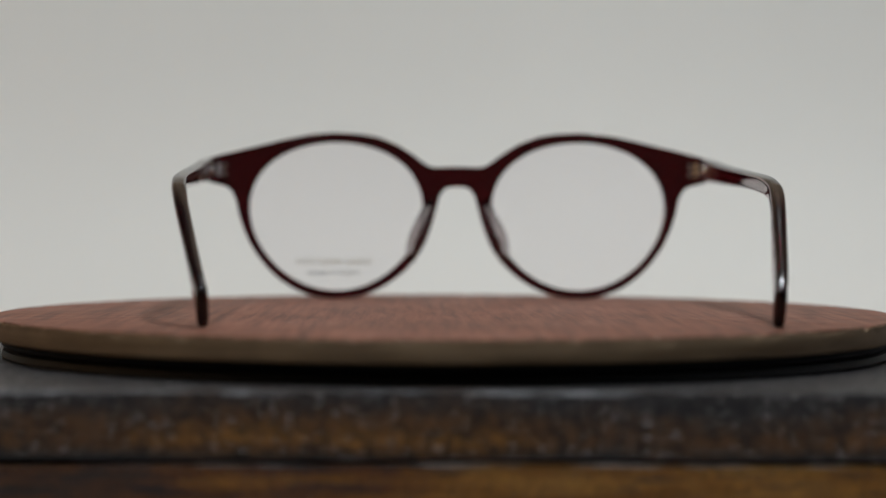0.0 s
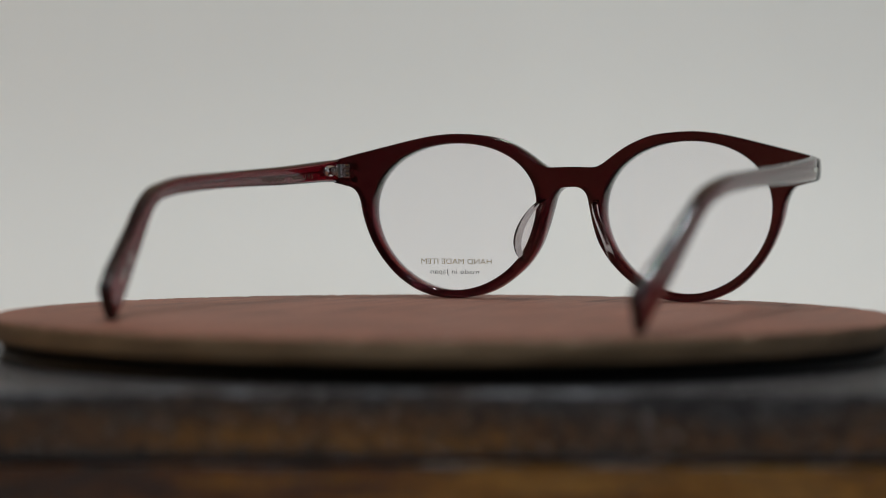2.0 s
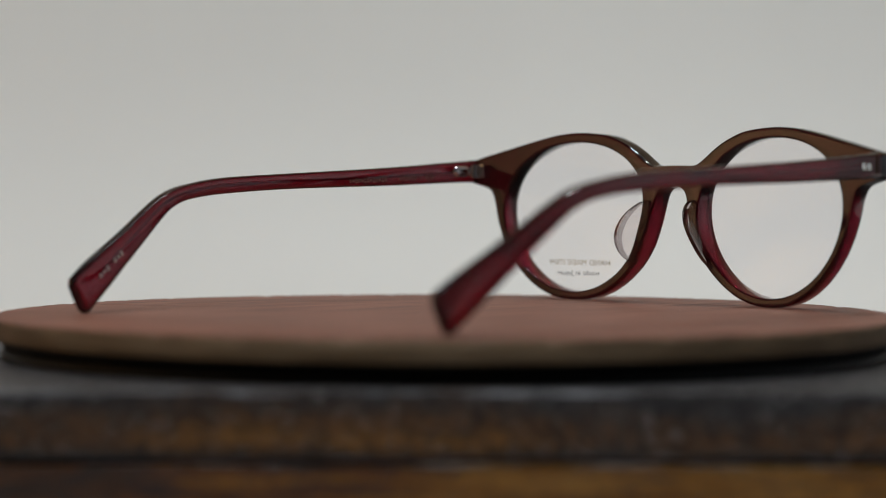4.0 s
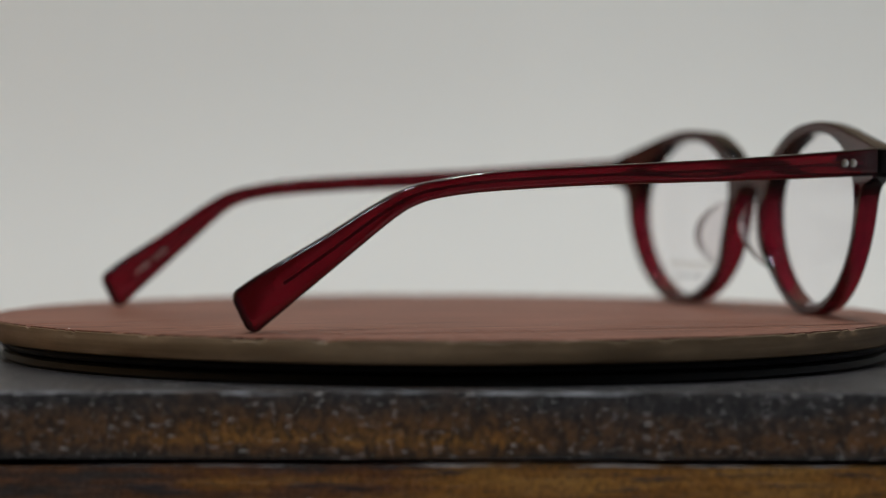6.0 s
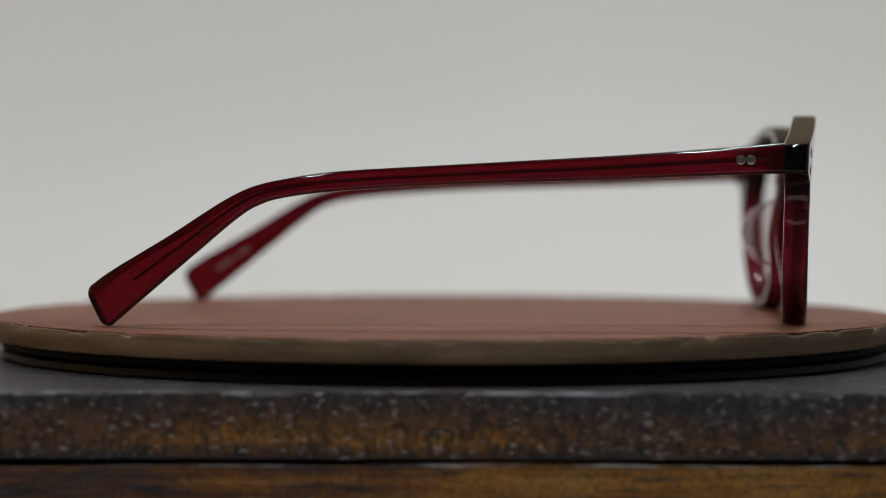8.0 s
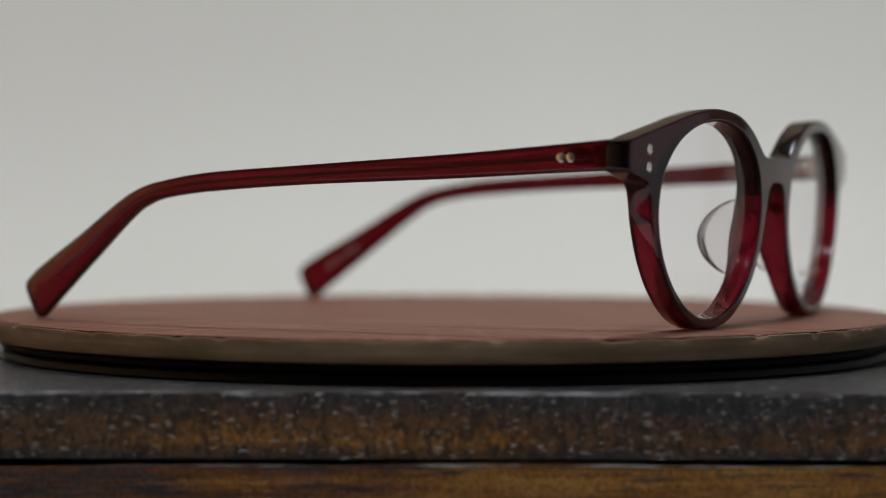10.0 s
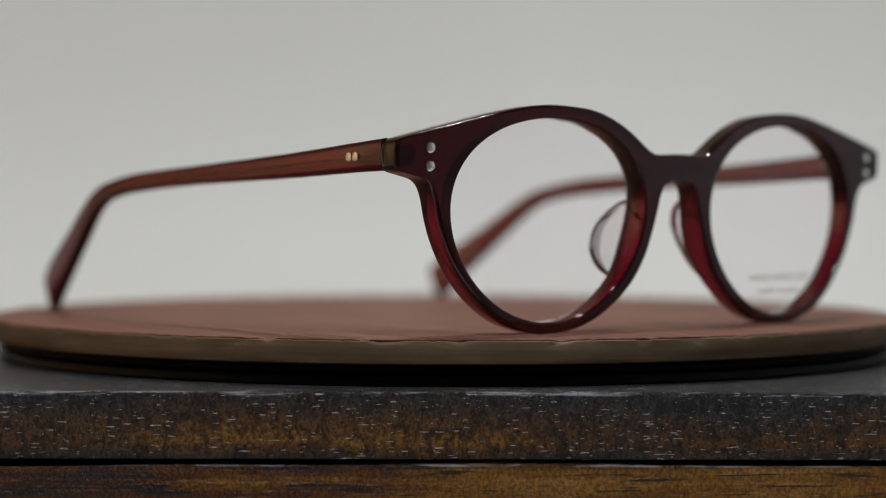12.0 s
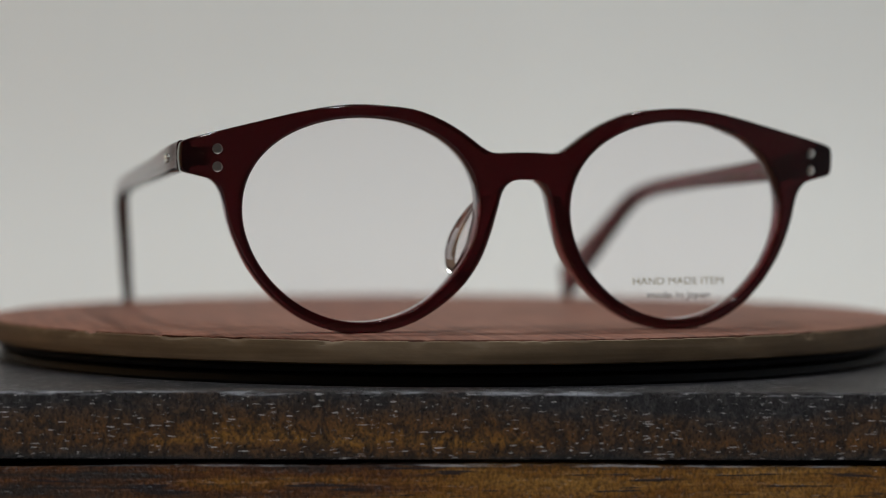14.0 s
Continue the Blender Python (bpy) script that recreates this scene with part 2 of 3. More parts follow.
# ---------------------------------------------------------------- mesh helpers
def part(name, bm, mat, parent=None, label="", sharp=35):
    me = bpy.data.meshes.new(name)
    bm.normal_update()
    bm.to_mesh(me)
    bm.free()
    me.materials.append(mat)
    for p in me.polygons:
        p.use_smooth = True
    me.set_sharp_from_angle(angle=radians(sharp))
    ob = new(name, me)
    if parent:
        ob.parent = parent
    if label:
        ob["label"] = label
    return ob


def box(bm, lo, hi, bevel=0.0, seg=2):
    r = bmesh.ops.create_cube(bm, size=1.0)
    for v in r["verts"]:
        v.co = Vector([lo[i] if v.co[i] < 0 else hi[i] for i in range(3)])
    if bevel:
        edges = list({e for v in r["verts"] for e in v.link_edges})
        bmesh.ops.bevel(bm, geom=edges, offset=bevel, segments=seg, profile=0.6, affect="EDGES")
    return bm


def solid_box(name, lo, hi, mat, parent=None, bevel=0.0, label=""):
    return part(name, box(bmesh.new(), lo, hi, bevel), mat, parent, label)


def turned(profile, steps=192, wobble=None):
    """A solid of revolution about z; profile runs from the top centre to the bottom centre."""
    bm = bmesh.new()
    rings = []
    for r, z in profile:
        if r == 0:
            rings.append([bm.verts.new((0, 0, z))])
            continue
        ring = []
        for i in range(steps):
            a = 2 * math.pi * i / steps
            dr, dz = wobble(a, r, z) if wobble else (0, 0)
            ring.append(bm.verts.new(((r + dr) * math.cos(a), (r + dr) * math.sin(a), z + dz)))
        rings.append(ring)
    for a, b in zip(rings, rings[1:]):
        for i in range(steps):
            j = (i + 1) % steps
            if len(a) == 1 and len(b) == 1:
                continue
            if len(a) == 1:
                bm.faces.new((a[0], b[i], b[j]))
            elif len(b) == 1:
                bm.faces.new((a[i], b[0], a[j]))
            else:
                bm.faces.new((a[i], b[i], b[j], a[j]))
    bmesh.ops.recalc_face_normals(bm, faces=bm.faces)
    return bm


def catmull(points, steps):
    """A smooth curve through control points, given as tuples of equal length."""
    P = [np.array(p, float) for p in points]
    P = [2 * P[0] - P[1]] + P + [2 * P[-1] - P[-2]]
    out = []
    for i in range(1, len(P) - 2):
        a, b, c, d = P[i - 1:i + 3]
        for k in range(steps):
            u = k / steps
            out.append(0.5 * (2 * b + (c - a) * u + (2 * a - 5 * b + 4 * c - d) * u * u + (3 * b - a - 3 * c + d) * u ** 3))
    out.append(P[-2])
    return out


def loft(sections, closed_ends=True):
    bm = bmesh.new()
    rings = [[bm.verts.new(p) for p in s] for s in sections]
    n = len(rings[0])
    for a, b in zip(rings, rings[1:]):
        for i in range(n):
            bm.faces.new((a[i], a[(i + 1) % n], b[(i + 1) % n], b[i]))
    if closed_ends:
        bm.faces.new(rings[0])
        bm.faces.new(rings[-1])
    bmesh.ops.recalc_face_normals(bm, faces=bm.faces)
    return bm


# ---------------------------------------------------------------- room
def slab(name, lo, hi, mat):
    return tagged(solid_box(name, lo, hi, mat), kind="structure")


def paper_sweep():
    """Seamless paper that lies on the table and sweeps up in front of the wall."""
    secs = []
    for i in range(73):
        s = i / 72
        z = -0.0945 + 0.40 * s ** 1.8
        y = 0.74 - 0.377 * math.exp(-(z + 0.0945) / 0.060)
        secs.append([(-1.1, y, z), (1.1, y, z), (1.1, y + 0.002, z + 0.0004), (-1.1, y + 0.002, z + 0.0004)])
    return loft(secs)


tagged(part("backdrop", paper_sweep(), WALL), kind="structure")
slab("wall_north", (-1.7, 0.80, -0.85), (1.7, 0.90, 1.60), TAN_WALL)
slab("wall_south", (-1.7, -2.1, -0.85), (1.7, -2.0, 1.60), ROOM)
slab("wall_east", (1.6, -2.0, -0.85), (1.7, 0.80, 1.60), COOL_WALL)
slab("wall_west", (-1.7, -2.0, -0.85), (-1.6, 0.80, 1.60), WARM_WALL)
slab("floor", (-1.7, -2.1, -0.95), (1.7, 0.90, -0.85), FLOOR)
slab("ceiling", (-1.7, -2.1, 1.60), (1.7, 0.90, 1.70), ROOM)

table = tagged(new("table"), "white laminate table under the wooden box", "table")
table.location = (0, 0.24, -0.85)
solid_box("tabletop", (-0.8, -0.5, 0.73), (0.8, 0.5, 0.755), TABLE, table, 0.003)
for sx in (-1, 1):
    for sy in (-1, 1):
        solid_box("leg", (sx * 0.74 - 0.03, sy * 0.44 - 0.03, 0.0), (sx * 0.74 + 0.03, sy * 0.44 + 0.03, 0.73), TABLE, table, 0.003)

# ---------------------------------------------------------------- wooden box under the turntable
BOX_TOP, BOX_FRONT = -0.0096, -0.1163
chest = tagged(new("wooden_box"), "dark walnut-stained wooden box with worn lacquer and painted glints under the turntable", "box")
chest.location = (0, 0.0, -0.095)


def box_lid():
    bm = bmesh.new()
    box(bm, (-0.22, BOX_FRONT, 0.095 - 0.0226), (0.22, 0.16, 0.095 + BOX_TOP))
    top = [e for e in bm.edges if all(v.co.z > 0.095 - 0.0150 for v in e.verts)]
    low = [e for e in bm.edges if all(v.co.z < 0.095 - 0.0150 for v in e.verts)]
    bmesh.ops.bevel(bm, geom=top, offset=0.0009, segments=5, profile=0.5, affect="EDGES")
    bmesh.ops.bevel(bm, geom=[e for e in low if e.is_valid], offset=0.0005, segments=2, profile=0.5, affect="EDGES")
    return bm


def box_body():
    bm = bmesh.new()
    n, secs = 60, []
    for i in range(n + 1):
        x = -0.218 + 0.436 * i / n
        z = 0.095 - 0.0236 + 0.00035 * math.sin(x * 31 + 1.1) + 0.00018 * math.sin(x * 90)
        f = BOX_FRONT + 0.0006
        secs.append([(x, f, 0.0), (x, f, z - 0.0006), (x, f + 0.00008, z - 0.0003), (x, f + 0.00025, z - 0.0001), (x, f + 0.0005, z), (x, 0.158, z), (x, 0.158, 0.0)])
    bm.free()
    return loft(secs)


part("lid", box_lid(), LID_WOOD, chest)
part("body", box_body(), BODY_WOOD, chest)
# added black filler that makes the shade in the gap under the lid
solid_box("gap_shade", (-0.212, BOX_FRONT + 0.006, 0.095 - 0.0240), (0.212, 0.15, 0.095 - 0.0222), BLACK, chest)

# ---------------------------------------------------------------- turntable
turntable = tagged(new("turntable"), "low black plastic motor turntable on the wooden box", "turntable")
turntable.location = (0, 0, BOX_TOP)
part("base", turned([(0, 0.0023), (0.1050, 0.0023), (0.1058, 0.0018), (0.1062, 0.0006), (0.1059, 0.0), (0, 0.0)]), BLACK, turntable)
platter = part("platter", turned([(0, 0.0044), (0.1052, 0.0044), (0.1059, 0.0042), (0.1063, 0.0036), (0.1060, 0.0029), (0.1052, 0.0025), (0, 0.0025)]), BLACK, turntable)


def worn(a, r, z):
    """Chipped, slightly uneven edge of the disc."""
    if r < 0.1:
        return 0, 0
    n = noise.noise(Vector((math.cos(a) * 9, math.sin(a) * 9, z * 300)))
    c = noise.noise(Vector((math.cos(a) * 34, math.sin(a) * 34, z * 700 + 5)))
    f = noise.noise(Vector((math.cos(a) * 95, math.sin(a) * 95, z * 900 + 9)))
    chip = max(0.0, c - 0.26) * 0.0018 + max(0.0, f - 0.20) * 0.0007
    return 0.0003 * n - chip * 0.8 * max(0.0, 1 + z / 0.0020), (-0.5 * chip if z > -0.0012 else 0.0)


disc = tagged(new("wooden_disc"), "round red-brown wooden disc with a raw chipped edge", "wooden disc")
part("board", turned([(0, -0.0003), (0.1082, -0.0003), (0.1086, -0.0006), (0.1086, -0.0011), (0.1086, -0.0016), (0.1086, -0.0024), (0.1085, -0.0040), (0.1083, -0.0049), (0.1078, -0.0052), (0, -0.0052)], 720, worn), DISC_SIDE, disc, "raw grey-brown edge")
part("face", turned([(0, 0.0), (0.06, 0.0), (0.1078, 0.0), (0.1084, -0.0002), (0.1084, -0.0005), (0, -0.0005)], 720, worn), DISC_TOP, disc, "red-brown stained face")

# ---------------------------------------------------------------- eyeglasses
XC = 4.6      # middle of the front, off the axis
Y0 = 83.0     # middle of the front's thickness at the bridge
THICK = 5.4


def sheet_y(x, z, dy=0.0):
    """Bent and tilted middle surface of the front."""
    return Y0 + (z - 22.0) * 0.044 - 0.0013 * x * x + dy


def spot(x, z, dy=0.0):
    return Vector(((x + XC) * MM, sheet_y(x, z, dy) * MM, z * MM))


LENS_C = (33.8, 22.9)
OUTLINE = ((0, 36.45), (2, 36.45), (4.5, 36.35), (7, 36.4), (9.3, 37.5), (13.5, 40.5), (18, 43.0), (24, 45.0), (33, 45.8), (40, 45.4),
           (47, 44.1), (54, 42.4), (61, 40.7), (66.5, 39.3), (69.2, 38.4), (70.0, 37.2), (70.0, 33.6), (69.3, 32.3), (66.5, 31.5),
           (63.8, 30.7), (62.3, 29.2), (61.3, 26.7), (60.4, 22.8), (59, 18.7), (57, 14.5), (54, 10.1), (50, 5.9), (45, 2.5),
           (39.5, 0.5), (34, 0.0), (28, 0.5), (22.5, 2.3), (17, 5.7), (12.5, 9.9), (9.3, 14.7), (7.2, 20.1), (5.8, 25.0),
           (4.8, 28.5), (3.4, 30.2), (1.6, 30.85), (0, 30.9))


def lens_edge(a, grow=0.0):
    x = LENS_C[0] + (24.1 + grow) * math.cos(a)
    z = LENS_C[1] + (20.7 + grow) * math.sin(a) + 2.4 * math.cos(a) ** 2
    return x, z


def half_outline():
    """Outer contour of one half, and the matching angles on the lens opening."""
    out = [np.array((x + 0.3 * min(1, max(0, (x - 34) / 20)), z * 1.011)) for x, z in catmull(OUTLINE, 6)]
    out += [np.array((0.0, z)) for z in np.linspace(30.9 * 1.011, 36.45 * 1.011, 6)[1:-1]]
    raw = []
    for x, z in out:
        raw.append(math.atan2((z - LENS_C[1] - 1.0) / 20.7, (x - LENS_C[0]) / 24.6))
    raw = np.unwrap(raw)
    for i in range(1, len(raw)):       # keep the angles running one way
        raw[i] = min(raw[i], raw[i - 1] - 0.004)
    raw = raw[0] + (raw - raw[0]) * ((2 * math.pi - 0.01) / max(2 * math.pi - 0.01, raw[0] - raw[-1]))
    return out, raw


def front_mesh():
    out, ang = half_outline()
    bm = bmesh.new()
    h = THICK / 2
    for side in (1, -1):
        rings = []
        for (ox, oz), a in zip(out, ang):
            ix, iz = lens_edge(a)
            w = math.hypot(ox - ix, oz - iz)
            cut = ox < 1e-6
            b = 0.5 / w
            b2, d2 = (0.0, 0.0) if cut else (0.65 / w, 0.65)
            swell = 1.6 * math.exp(-((ix - 10.5) / 5.0) ** 2 - ((iz - 20.0) / 9.0) ** 2)    # deeper beside the nose
            prof = [(0.0, -h + 0.5), (0.3 * b, -h + 0.15), (b, -h), (1.3 * b, -h), (0.5, -h), (1 - 1.3 * b2, -h), (1 - b2, -h), (1 - 0.3 * b2, -h + 0.3 * d2),
                    (1.0, -h + d2), (1.0, 0.0), (1.0, h - d2), (1 - 0.3 * b2, h - 0.3 * d2), (1 - b2, h), (1 - 1.3 * b2, h), (0.5, h), (1.3 * b, h), (b, h),
                    (0.3 * b, h - 0.15), (0.0, h - 0.5), (0.0, 0.0)]
            ring = []
            for s, y in prof:
                x, z = ix + (ox - ix) * s, iz + (oz - iz) * s
                ring.append(bm.verts.new(spot(side * x, z, y - (swell if y < 0 else 0.0))))
            rings.append((ring, cut))
        n = len(rings)
        for i in range(n):
            (a, ca), (b, cb) = rings[i], rings[(i + 1) % n]
            for k in range(20):
                if ca and cb and 6 <= k < 12:
                    continue
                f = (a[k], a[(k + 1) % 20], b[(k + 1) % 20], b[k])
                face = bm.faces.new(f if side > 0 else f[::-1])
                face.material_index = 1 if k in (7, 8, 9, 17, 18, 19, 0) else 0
    bmesh.ops.remove_doubles(bm, verts=bm.verts, dist=0.00001)
    bmesh.ops.recalc_face_normals(bm, faces=bm.faces)
    return bm


def lens_mesh(side):
    bm = bmesh.new()
    n, rings = 96, 8
    faces = []
    for dy in (0.6, -0.4):
        grid = [[bm.verts.new(spot(side * LENS_C[0], LENS_C[1] + 1.2, dy + 1.0))]]
        for r in range(1, rings + 1):
            s, row = r / rings, []
            for i in range(n):
                x, z = lens_edge(2 * math.pi * i / n, 0.4)
                x, z = LENS_C[0] + (x - LENS_C[0]) * s, LENS_C[1] + 1.2 + (z - LENS_C[1] - 1.2) * s
                row.append(bm.verts.new(spot(side * x, z, dy + 1.0 * (1 - s * s))))
            grid.append(row)
        faces.append(grid)
        for i in range(n):
            j = (i + 1) % n
            bm.faces.new((grid[0][0], grid[1][i], grid[1][j]))
            for r in range(1, rings):
                bm.faces.new((grid[r][i], grid[r + 1][i], grid[r + 1][j], grid[r][j]))
    a, b = faces[0][-1], faces[1][-1]
    for i in range(n):
        bm.faces.new((a[i], a[(i + 1) % n], b[(i + 1) % n], b[i]))
    bmesh.ops.recalc_face_normals(bm, faces=bm.faces)
    return bm


def pad_mesh(side):
    """A clear nose pad: a thin crescent that stands back from the rim."""
    secs = []
    n = 20
    for i in range(n + 1):
        s = i / n
        x = 7.6 + 5.2 * s ** 1.25
        z = 27.3 - 17.3 * s
        reach = 8.7 * math.sin(math.pi * min(1, max(0, s)) ** 0.85) ** 0.62 + 0.2
        back = sheet_y(x, z, -THICK / 2 + 0.8)
        lean = (1.6 + 1.8 * s) * math.sin(math.pi * s) ** 0.7
        ring = []
        for u, w in ((0, 0.9), (0.5, 0.9), (0.88, 0.88), (1.0, 0.62), (1.0, -0.62), (0.88, -0.88), (0.5, -0.9), (0, -0.9)):
            ring.append(((side * (x + lean * u * u + w) + XC) * MM, (back - reach * u) * MM, (z + 0.6 * u) * MM))
        secs.append(ring)
    bm = loft(secs)
    bm.faces.ensure_lookup_table()
    for i in range(n * 8):
        bm.faces[i].material_index = 0 if i % 8 in (2, 3, 4) else 1
    for f in bm.faces[n * 8:]:
        f.material_index = 1
    return bm


# top and bottom edges of a temple: y and z of each, from the hinge to the tip
TEMPLE_EDGES = ((75.0, 39.1, 75.0, 32.7), (65.7, 38.3, 65.7, 32.4), (41.2, 36.5, 41.2, 31.4), (6.0, 34.5, 6.0, 30.3), (-17.7, 33.1, -17.7, 28.9),
                (-29.6, 31.4, -28.8, 27.6), (-36.5, 29.7, -34.4, 26.1), (-43.0, 26.5, -39.4, 23.2), (-54.2, 19.5, -49.4, 15.0),
                (-66.5, 12.3, -61.0, 5.3), (-71.2, 9.1, -66.9, 0.35))
TEMPLE_X = {1: (68.85, 69.7, 70.1, 70.4, 70.6, 70.6, 70.2, 69.6, 68.1, 66.4, 65.4),
            -1: (68.85, 69.4, 69.1, 68.2, 67.2, 66.3, 65.4, 64.3, 61.6, 58.6, 57.2)}
HALF_T = (1.55, 1.8, 1.8, 1.75, 1.75, 1.75, 1.7, 1.65, 1.6, 1.5, 1.4)


def temple_rows(side):
    back = 0.0 if side > 0 else 1.3
    rows = [(e[0] - back, e[1], e[2] - back, e[3], x, t) for e, x, t in zip(TEMPLE_EDGES, TEMPLE_X[side], HALF_T)]
    rows[0] = (74.9, rows[0][1], 74.9, *rows[0][3:])
    return catmull(rows, 6)


def temple_mesh(side):
    secs = []
    rows = temple_rows(side)
    last = rows[-1]
    tail = []
    for q in (0.2, 0.38, 0.55, 0.7, 0.82, 0.91, 0.97, 1.0):      # rounded end
        e = last.copy()
        k = 1 - math.sqrt(1 - q * q)
        mid = (last[:4].reshape(2, 2)[0] + last[:4].reshape(2, 2)[1]) / 2
        along = np.array((-0.86, -0.50)) * 2.2 * q
        for c in (0, 1):
            e[2 * c:2 * c + 2] = mid + (last[2 * c:2 * c + 2] - mid) * (1 - 0.52 * k) + along
        e[5] = last[5] * (1 - 0.75 * k)
        tail.append(e)
    for ty, tz, by, bz, x, t in rows + tail:
        ring = []
        for i in range(24):
            a = 2 * math.pi * i / 24
            c, s = math.cos(a), math.sin(a)
            p = 0.48
            u = math.copysign(abs(c) ** p, c) * t
            v = (math.copysign(abs(s) ** p, s) + 1) / 2
            ring.append(((side * (x + u) + XC) * MM, (by + (ty - by) * v) * MM, (bz + (tz - bz) * v) * MM))
        secs.append(ring)
    bm = loft(secs)
    bm.faces.ensure_lookup_table()
    for i, f in enumerate(bm.faces):       # narrow edges and tip: the same acetate, painted darker than the broad faces for shade
        if i % 24 in (3, 4, 5, 6, 7, 8, 15, 16, 17, 18, 19, 20) or 24 * (len(rows) + 1) <= i < len(bm.faces) - 2 or i == len(bm.faces) - 1:
            f.material_index = 1
    return bm


def rod(bm, a, b, r, n=16):
    a, b = Vector(a), Vector(b)
    m = Matrix.Translation((a + b) / 2) @ (b - a).to_track_quat("Z", "Y").to_matrix().to_4x4()
    bmesh.ops.create_cone(bm, cap_ends=True, segments=n, radius1=r, radius2=r, depth=(b - a).length, matrix=m)
    return bm


def stud(parent, at, way, r):
    """A flat round rivet head, just proud of the acetate."""
    at, way = Vector(at), Vector(way).normalized()
    bm = rod(bmesh.new(), way * -0.0006, way * 0.00006, r, 24)
    bmesh.ops.create_cone(bm, cap_ends=True, segments=24, radius1=r * 0.97, radius2=r * 0.80, depth=0.00008,
                          matrix=Matrix.Translation(way * 0.0001) @ way.to_track_quat("Z", "Y").to_matrix().to_4x4())
    ob = part("rivet", bm, METAL, parent)
    ob.location = at
    return ob


def lettering(name, words, width, height, mat, parent):
    """Flat lettering in the built-in font, sized to width and height, facing +z before it is turned."""
    cu = bpy.data.curves.new(name, "FONT")
    cu.body, cu.align_x, cu.align_y = words, "CENTER", "CENTER"
    tmp = new(name, cu)
    me = bpy.data.meshes.new_from_object(tmp.evaluated_get(bpy.context.evaluated_depsgraph_get()))
    bpy.data.objects.remove(tmp)
    xs = [v.co.x for v in me.vertices]
    ys = [v.co.y for v in me.vertices]
    for v in me.vertices:
        v.co.x = ((v.co.x - min(xs)) / (max(xs) - min(xs)) - 0.5) * width
        v.co.y = ((v.co.y - min(ys)) / (max(ys) - min(ys)) - 0.5) * height
    me.materials.clear()
    me.materials.append(mat)
    ob = new(name, me)
    ob.parent = parent
    return ob


def imprint(side, y0, y1, count, tall, shift):
    """A row of small bars on the inner face of a temple, for lettering too small to read."""
    rows = np.array(temple_rows(side))
    mid = np.stack([(rows[:, 0] + rows[:, 2]) / 2, (rows[:, 1] + rows[:, 3]) / 2, rows[:, 4] - rows[:, 5]], 1)[::-1]
    at = lambda y: Vector(((side * (np.interp(y, mid[:, 0], mid[:, 2]) - 0.10) + XC), y, np.interp(y, mid[:, 0], mid[:, 1]) - shift))
    bm = bmesh.new()
    step = (y1 - y0) / count
    for i in range(count):
        a, b = at(y0 + step * (i + 0.15)), at(y0 + step * (i + 0.8))
        up = Vector((0, -(b - a).z, (b - a).y)).normalized() * tall * (0.5 if i % 3 else 0.36)
        deep = Vector((side * 0.20, 0, 0))
        for lo, hi in ((-1.0, -0.25), (0.2, 1.0)) if i % 3 != 1 else ((-0.5, 0.5),):
            low = [bm.verts.new((p + q) * MM) for p in (a + up * lo, b + up * lo, b + up * hi, a + up * hi) for q in (Vector((0, 0, 0)), deep)]
            for k in range(4):
                j = (k + 1) % 4
                bm.faces.new((low[2 * k], low[2 * j], low[2 * j + 1], low[2 * k + 1]))
            bm.faces.new(low[0::2])
            bm.faces.new(low[1::2])
    bmesh.ops.recalc_face_normals(bm, faces=bm.faces)
    return bm


def steel_hinge(side, parent):
    """A five-barrel hinge inside the corner: a rounded leaf on the temple, the barrel, and a stepped plate on the front."""
    at = lambda x, y, z: Vector(((side * x + XC) * MM, y * MM, z * MM))
    bm = bmesh.new()
    rod(bm, at(66.6, 72.3, 33.95), at(66.6, 72.3, 37.75), 0.0005, 12)
    hinge = part("hinge", bm, CHROME, parent, "steel barrel hinge")
    for k in range(5):
        bm = bmesh.new()
        z = 34.0 + 0.76 * k
        r = 0.00138 if k % 2 == 0 else 0.00128
        rod(bm, at(66.6, 72.3, z), at(66.6, 72.3, z + 0.70), r, 24)
        bmesh.ops.bevel(bm, geom=[e for e in bm.edges if abs(e.verts[0].co.z - e.verts[1].co.z) < 1e-6], offset=0.00010, segments=2, affect="EDGES")
        part("barrel", bm, CHROME, hinge)
    # temple leaf: a rounded lozenge
    secs = []
    for i in range(17):
        u = -1 + 2 * i / 16
        w = math.sqrt(max(0.0, 1 - abs(u) ** 4))
        ring = []
        for j in range(16):
            q = 2 * math.pi * j / 16
            ring.append(at(67.75 - 0.15 - (0.95 * w + 0.05) * (math.cos(q) * 0.9 + 0.1), 68.3 + 3.5 * u, 35.75 + (1.55 * w + 0.05) * math.sin(q)))
        secs.append(ring)
    part("leaf", loft(secs), CHROME, hinge, sharp=60)
    bm = rod(bmesh.new(), at(66.75, 68.0, 35.75), at(66.55, 68.0, 35.75), 0.00055, 16)
    part("screw", bm, CHROME, hinge)
    # plate on the back of the front, in three stepped blocks
    for z0, z1, deep in ((33.95, 35.15, 0.0), (35.22, 36.38, 0.35), (36.45, 37.75, 0.0)):
        lo, hi = at(63.6 + deep, 73.0 + deep, z0), at(66.0, 76.0, z1)
        lo.x, hi.x = sorted((lo.x, hi.x))
        solid_box("plate", lo, hi, CHROME, hinge, 0.00022)


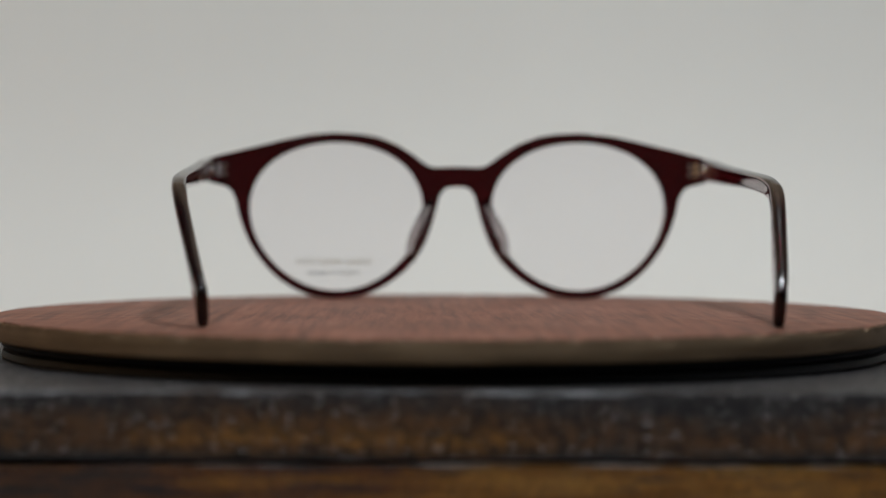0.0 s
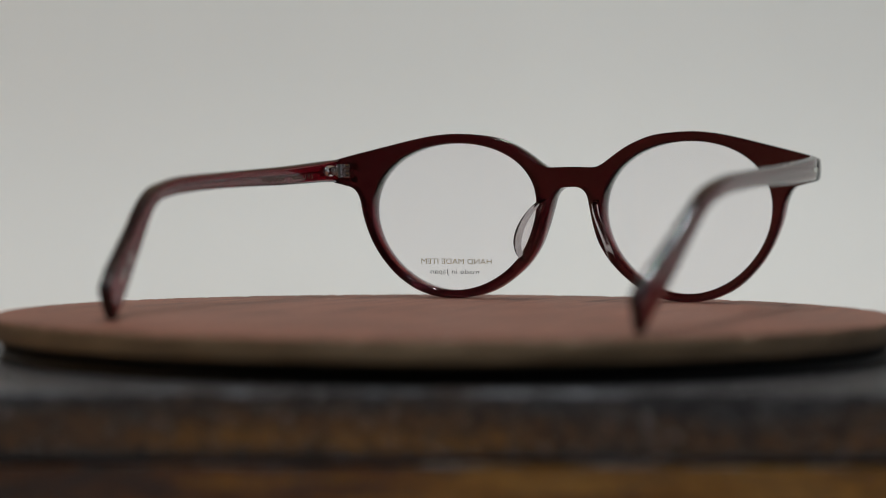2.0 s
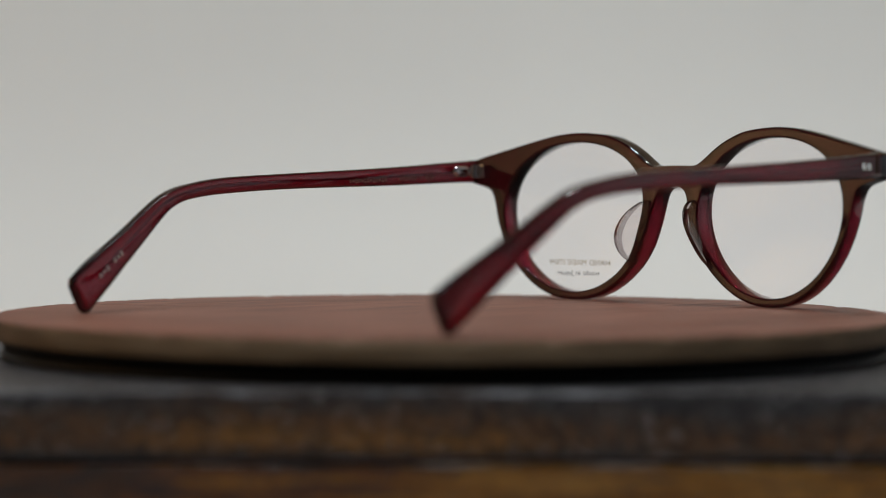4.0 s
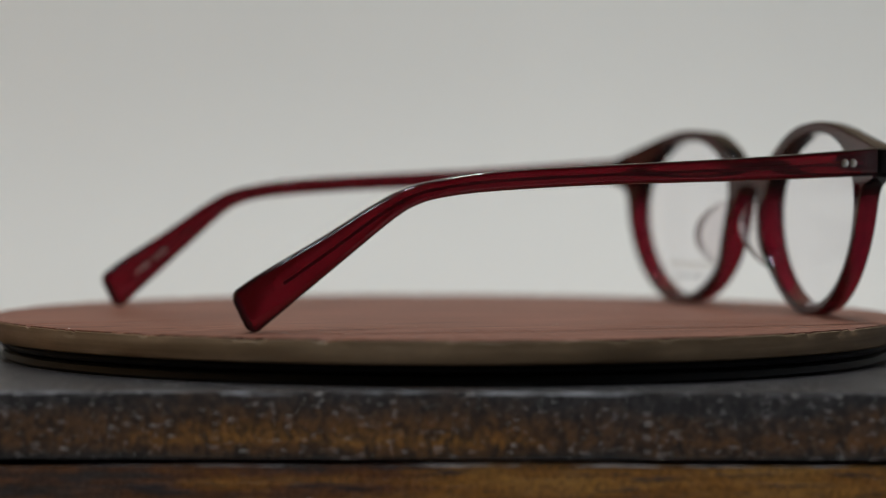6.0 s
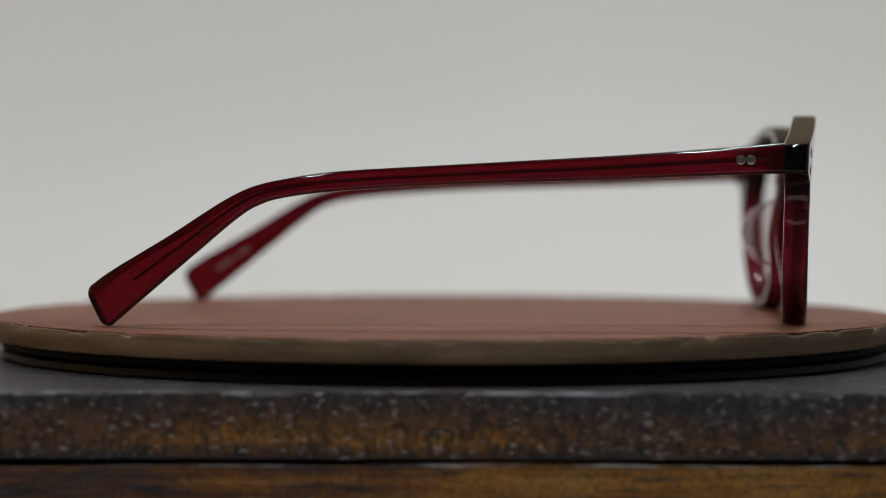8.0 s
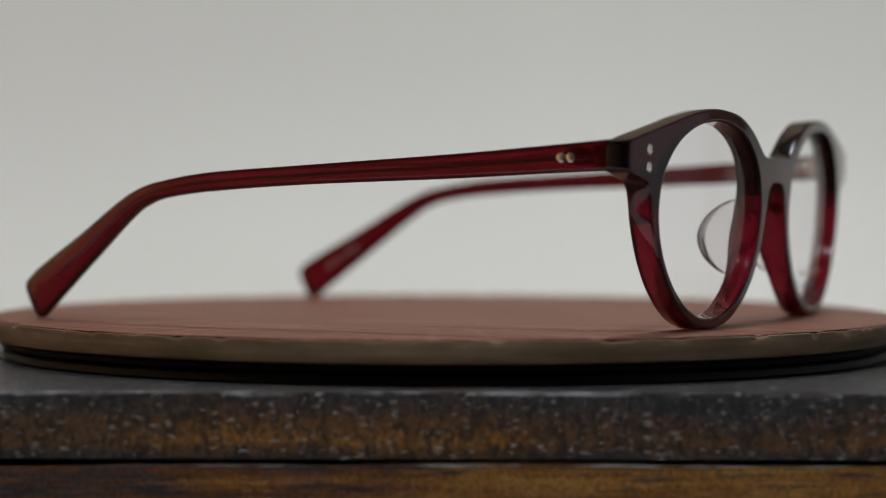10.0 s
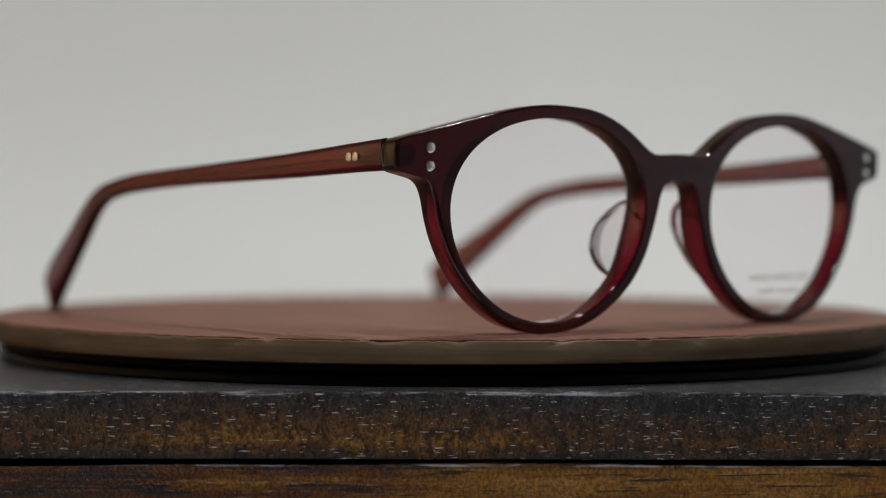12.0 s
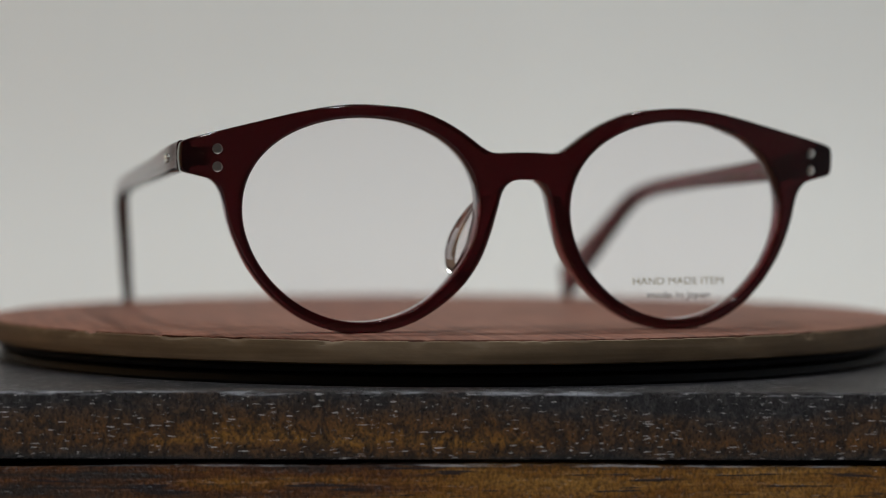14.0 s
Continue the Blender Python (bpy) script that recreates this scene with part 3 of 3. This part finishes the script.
def eyeglasses():
    g = tagged(new("eyeglasses"), "round burgundy acetate eyeglasses with clear demo lenses, temples open", "eyeglasses")
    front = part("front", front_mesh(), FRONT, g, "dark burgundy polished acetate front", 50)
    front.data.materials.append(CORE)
    for side in (1, -1):
        lens = part("lens", lens_mesh(side), LENS, g, "clear demo lens")
        mid = spot(side * 50.0, LENS_C[1], 2.0)
        lens.data.transform(Matrix.Translation(-mid))
        lens.location = mid
        lens.visible_shadow = False
        pad = part("nose_pad", pad_mesh(side), PAD, g, "clear acetate nose pad")
        pad.data.materials.append(PAD_FACE)
        temple = part("temple", temple_mesh(side), TEMPLE, g, "translucent crimson acetate temple", 50)
        temple.data.materials.append(TEMPLE_EDGE)
        wire = []
        for ty, tz, by, bz, x, t in temple_rows(side)[3:54]:
            my, mz, px = (ty + by) / 2, (tz + bz) / 2, side * x + XC
            uy, uz = (ty - by) / math.hypot(ty - by, tz - bz), (tz - bz) / math.hypot(ty - by, tz - bz)
            wire.append([((px + a) * MM, (my + uy * b) * MM, (mz + uz * b) * MM) for a, b in ((0.3, 0.32), (-0.3, 0.32), (-0.3, -0.32), (0.3, -0.32))])
        part("core_wire", loft(wire), CORE_STEEL, temple, "dark core wire inside the acetate")
        for z in (37.2, 33.6):
            p = spot(62.9 if side > 0 else -64.9, z, THICK / 2)
            stud(front, p, (side * 0.09, 1, -0.03), 0.00105)
        for y in (65.8, 67.9):
            stud(temple, ((side * 71.55 + XC) * MM, y * MM, 35.5 * MM), (side, 0, 0), 0.00095)
        steel_hinge(side, g)
        if side < 0:
            for y0, y1, count, tall, shift, ink in ((-64.9, -61.2, 3, 1.15, 0.3, SILVER_INK), (-59.8, -56.4, 3, 1.15, 0.3, SILVER_INK),
                                                    (24.5, 38.9, 13, 1.3, 0.7, FAINT_INK), (43.4, 50.6, 7, 1.3, 0.7, FAINT_INK)):
                part("imprint", imprint(side, y0, y1, count, tall, shift), ink, temple, "small stamped marks")
            size = lettering("lettering", "145", 5.0 * MM, 1.4 * MM, FAINT_INK, temple)
            size.matrix_basis = Matrix.Translation(((-67.33 + XC) * MM, 54.2 * MM, 34.05 * MM)) @ Matrix.Rotation(radians(90), 4, "Z") @ Matrix.Rotation(radians(90), 4, "X") @ Matrix.Rotation(radians(3.3), 4, "Z")
            size["label"] = "small stamped size mark"
            for name, words, width, height, cx, cz, ink in (("lettering", "HAND MADE ITEM", 20.8, 1.5, -34.5, 10.2, GOLD_INK),
                                                            ("lettering", "made in Japan", 14.4, 1.75, -34.8, 7.1, BLACK_INK)):
                t = lettering(name, words, width * MM, height * MM, ink, lens)
                q = spot(cx, cz, 0)
                s2 = ((cx + LENS_C[0]) / 24.3) ** 2 + ((cz - LENS_C[1] - 1.2) / 20.7) ** 2
                t.matrix_basis = Matrix.Translation(-mid) @ Matrix.Translation((q.x, q.y + (0.68 + 1.0 * (1 - s2)) * MM, q.z)) @ pose(0, 0, 0, 87.5, 0, 180 + 5.1)
                t["label"] = "gold lettering" if ink is GOLD_INK else "black lettering"
    return g


glasses = eyeglasses()
# where the lens is focused: an empty point that slides along the line of sight
focus_point = new("focus_point")
cam.data.dof.focus_object = focus_point
FOCUS = ((0.0, -18), (0.5, 62), (1.0, 80), (2.0, 77), (3.0, 66), (4.3, 40), (5.5, 3), (6.0, -68), (6.5, 48), (7.0, 50), (7.5, -28), (8.0, -70),
         (9.3, -72), (10.5, -78), (11.0, -84), (11.5, -106), (12.0, -106), (13.0, -104), (14.0, -101))


# ---------------------------------------------------------------- motion of the turntable
def turn_at(t):
    u = t - 7.0
    return math.degrees(-1.42035) - 12.0547 * u - 0.0219 * u * u + 0.00281 * u ** 3


def motions():
    seconds = [i * 0.5 for i in range(29)]
    for ob, z in ((glasses, 0.0), (disc, 0.0), (platter, 0.0)):
        walk(ob, [(t, pose(0, 0, z, 0, 0, turn_at(t))) for t in seconds])
    walk(focus_point, [(t, pose(0, y * MM, 0.015)) for t, y in FOCUS])


motions()
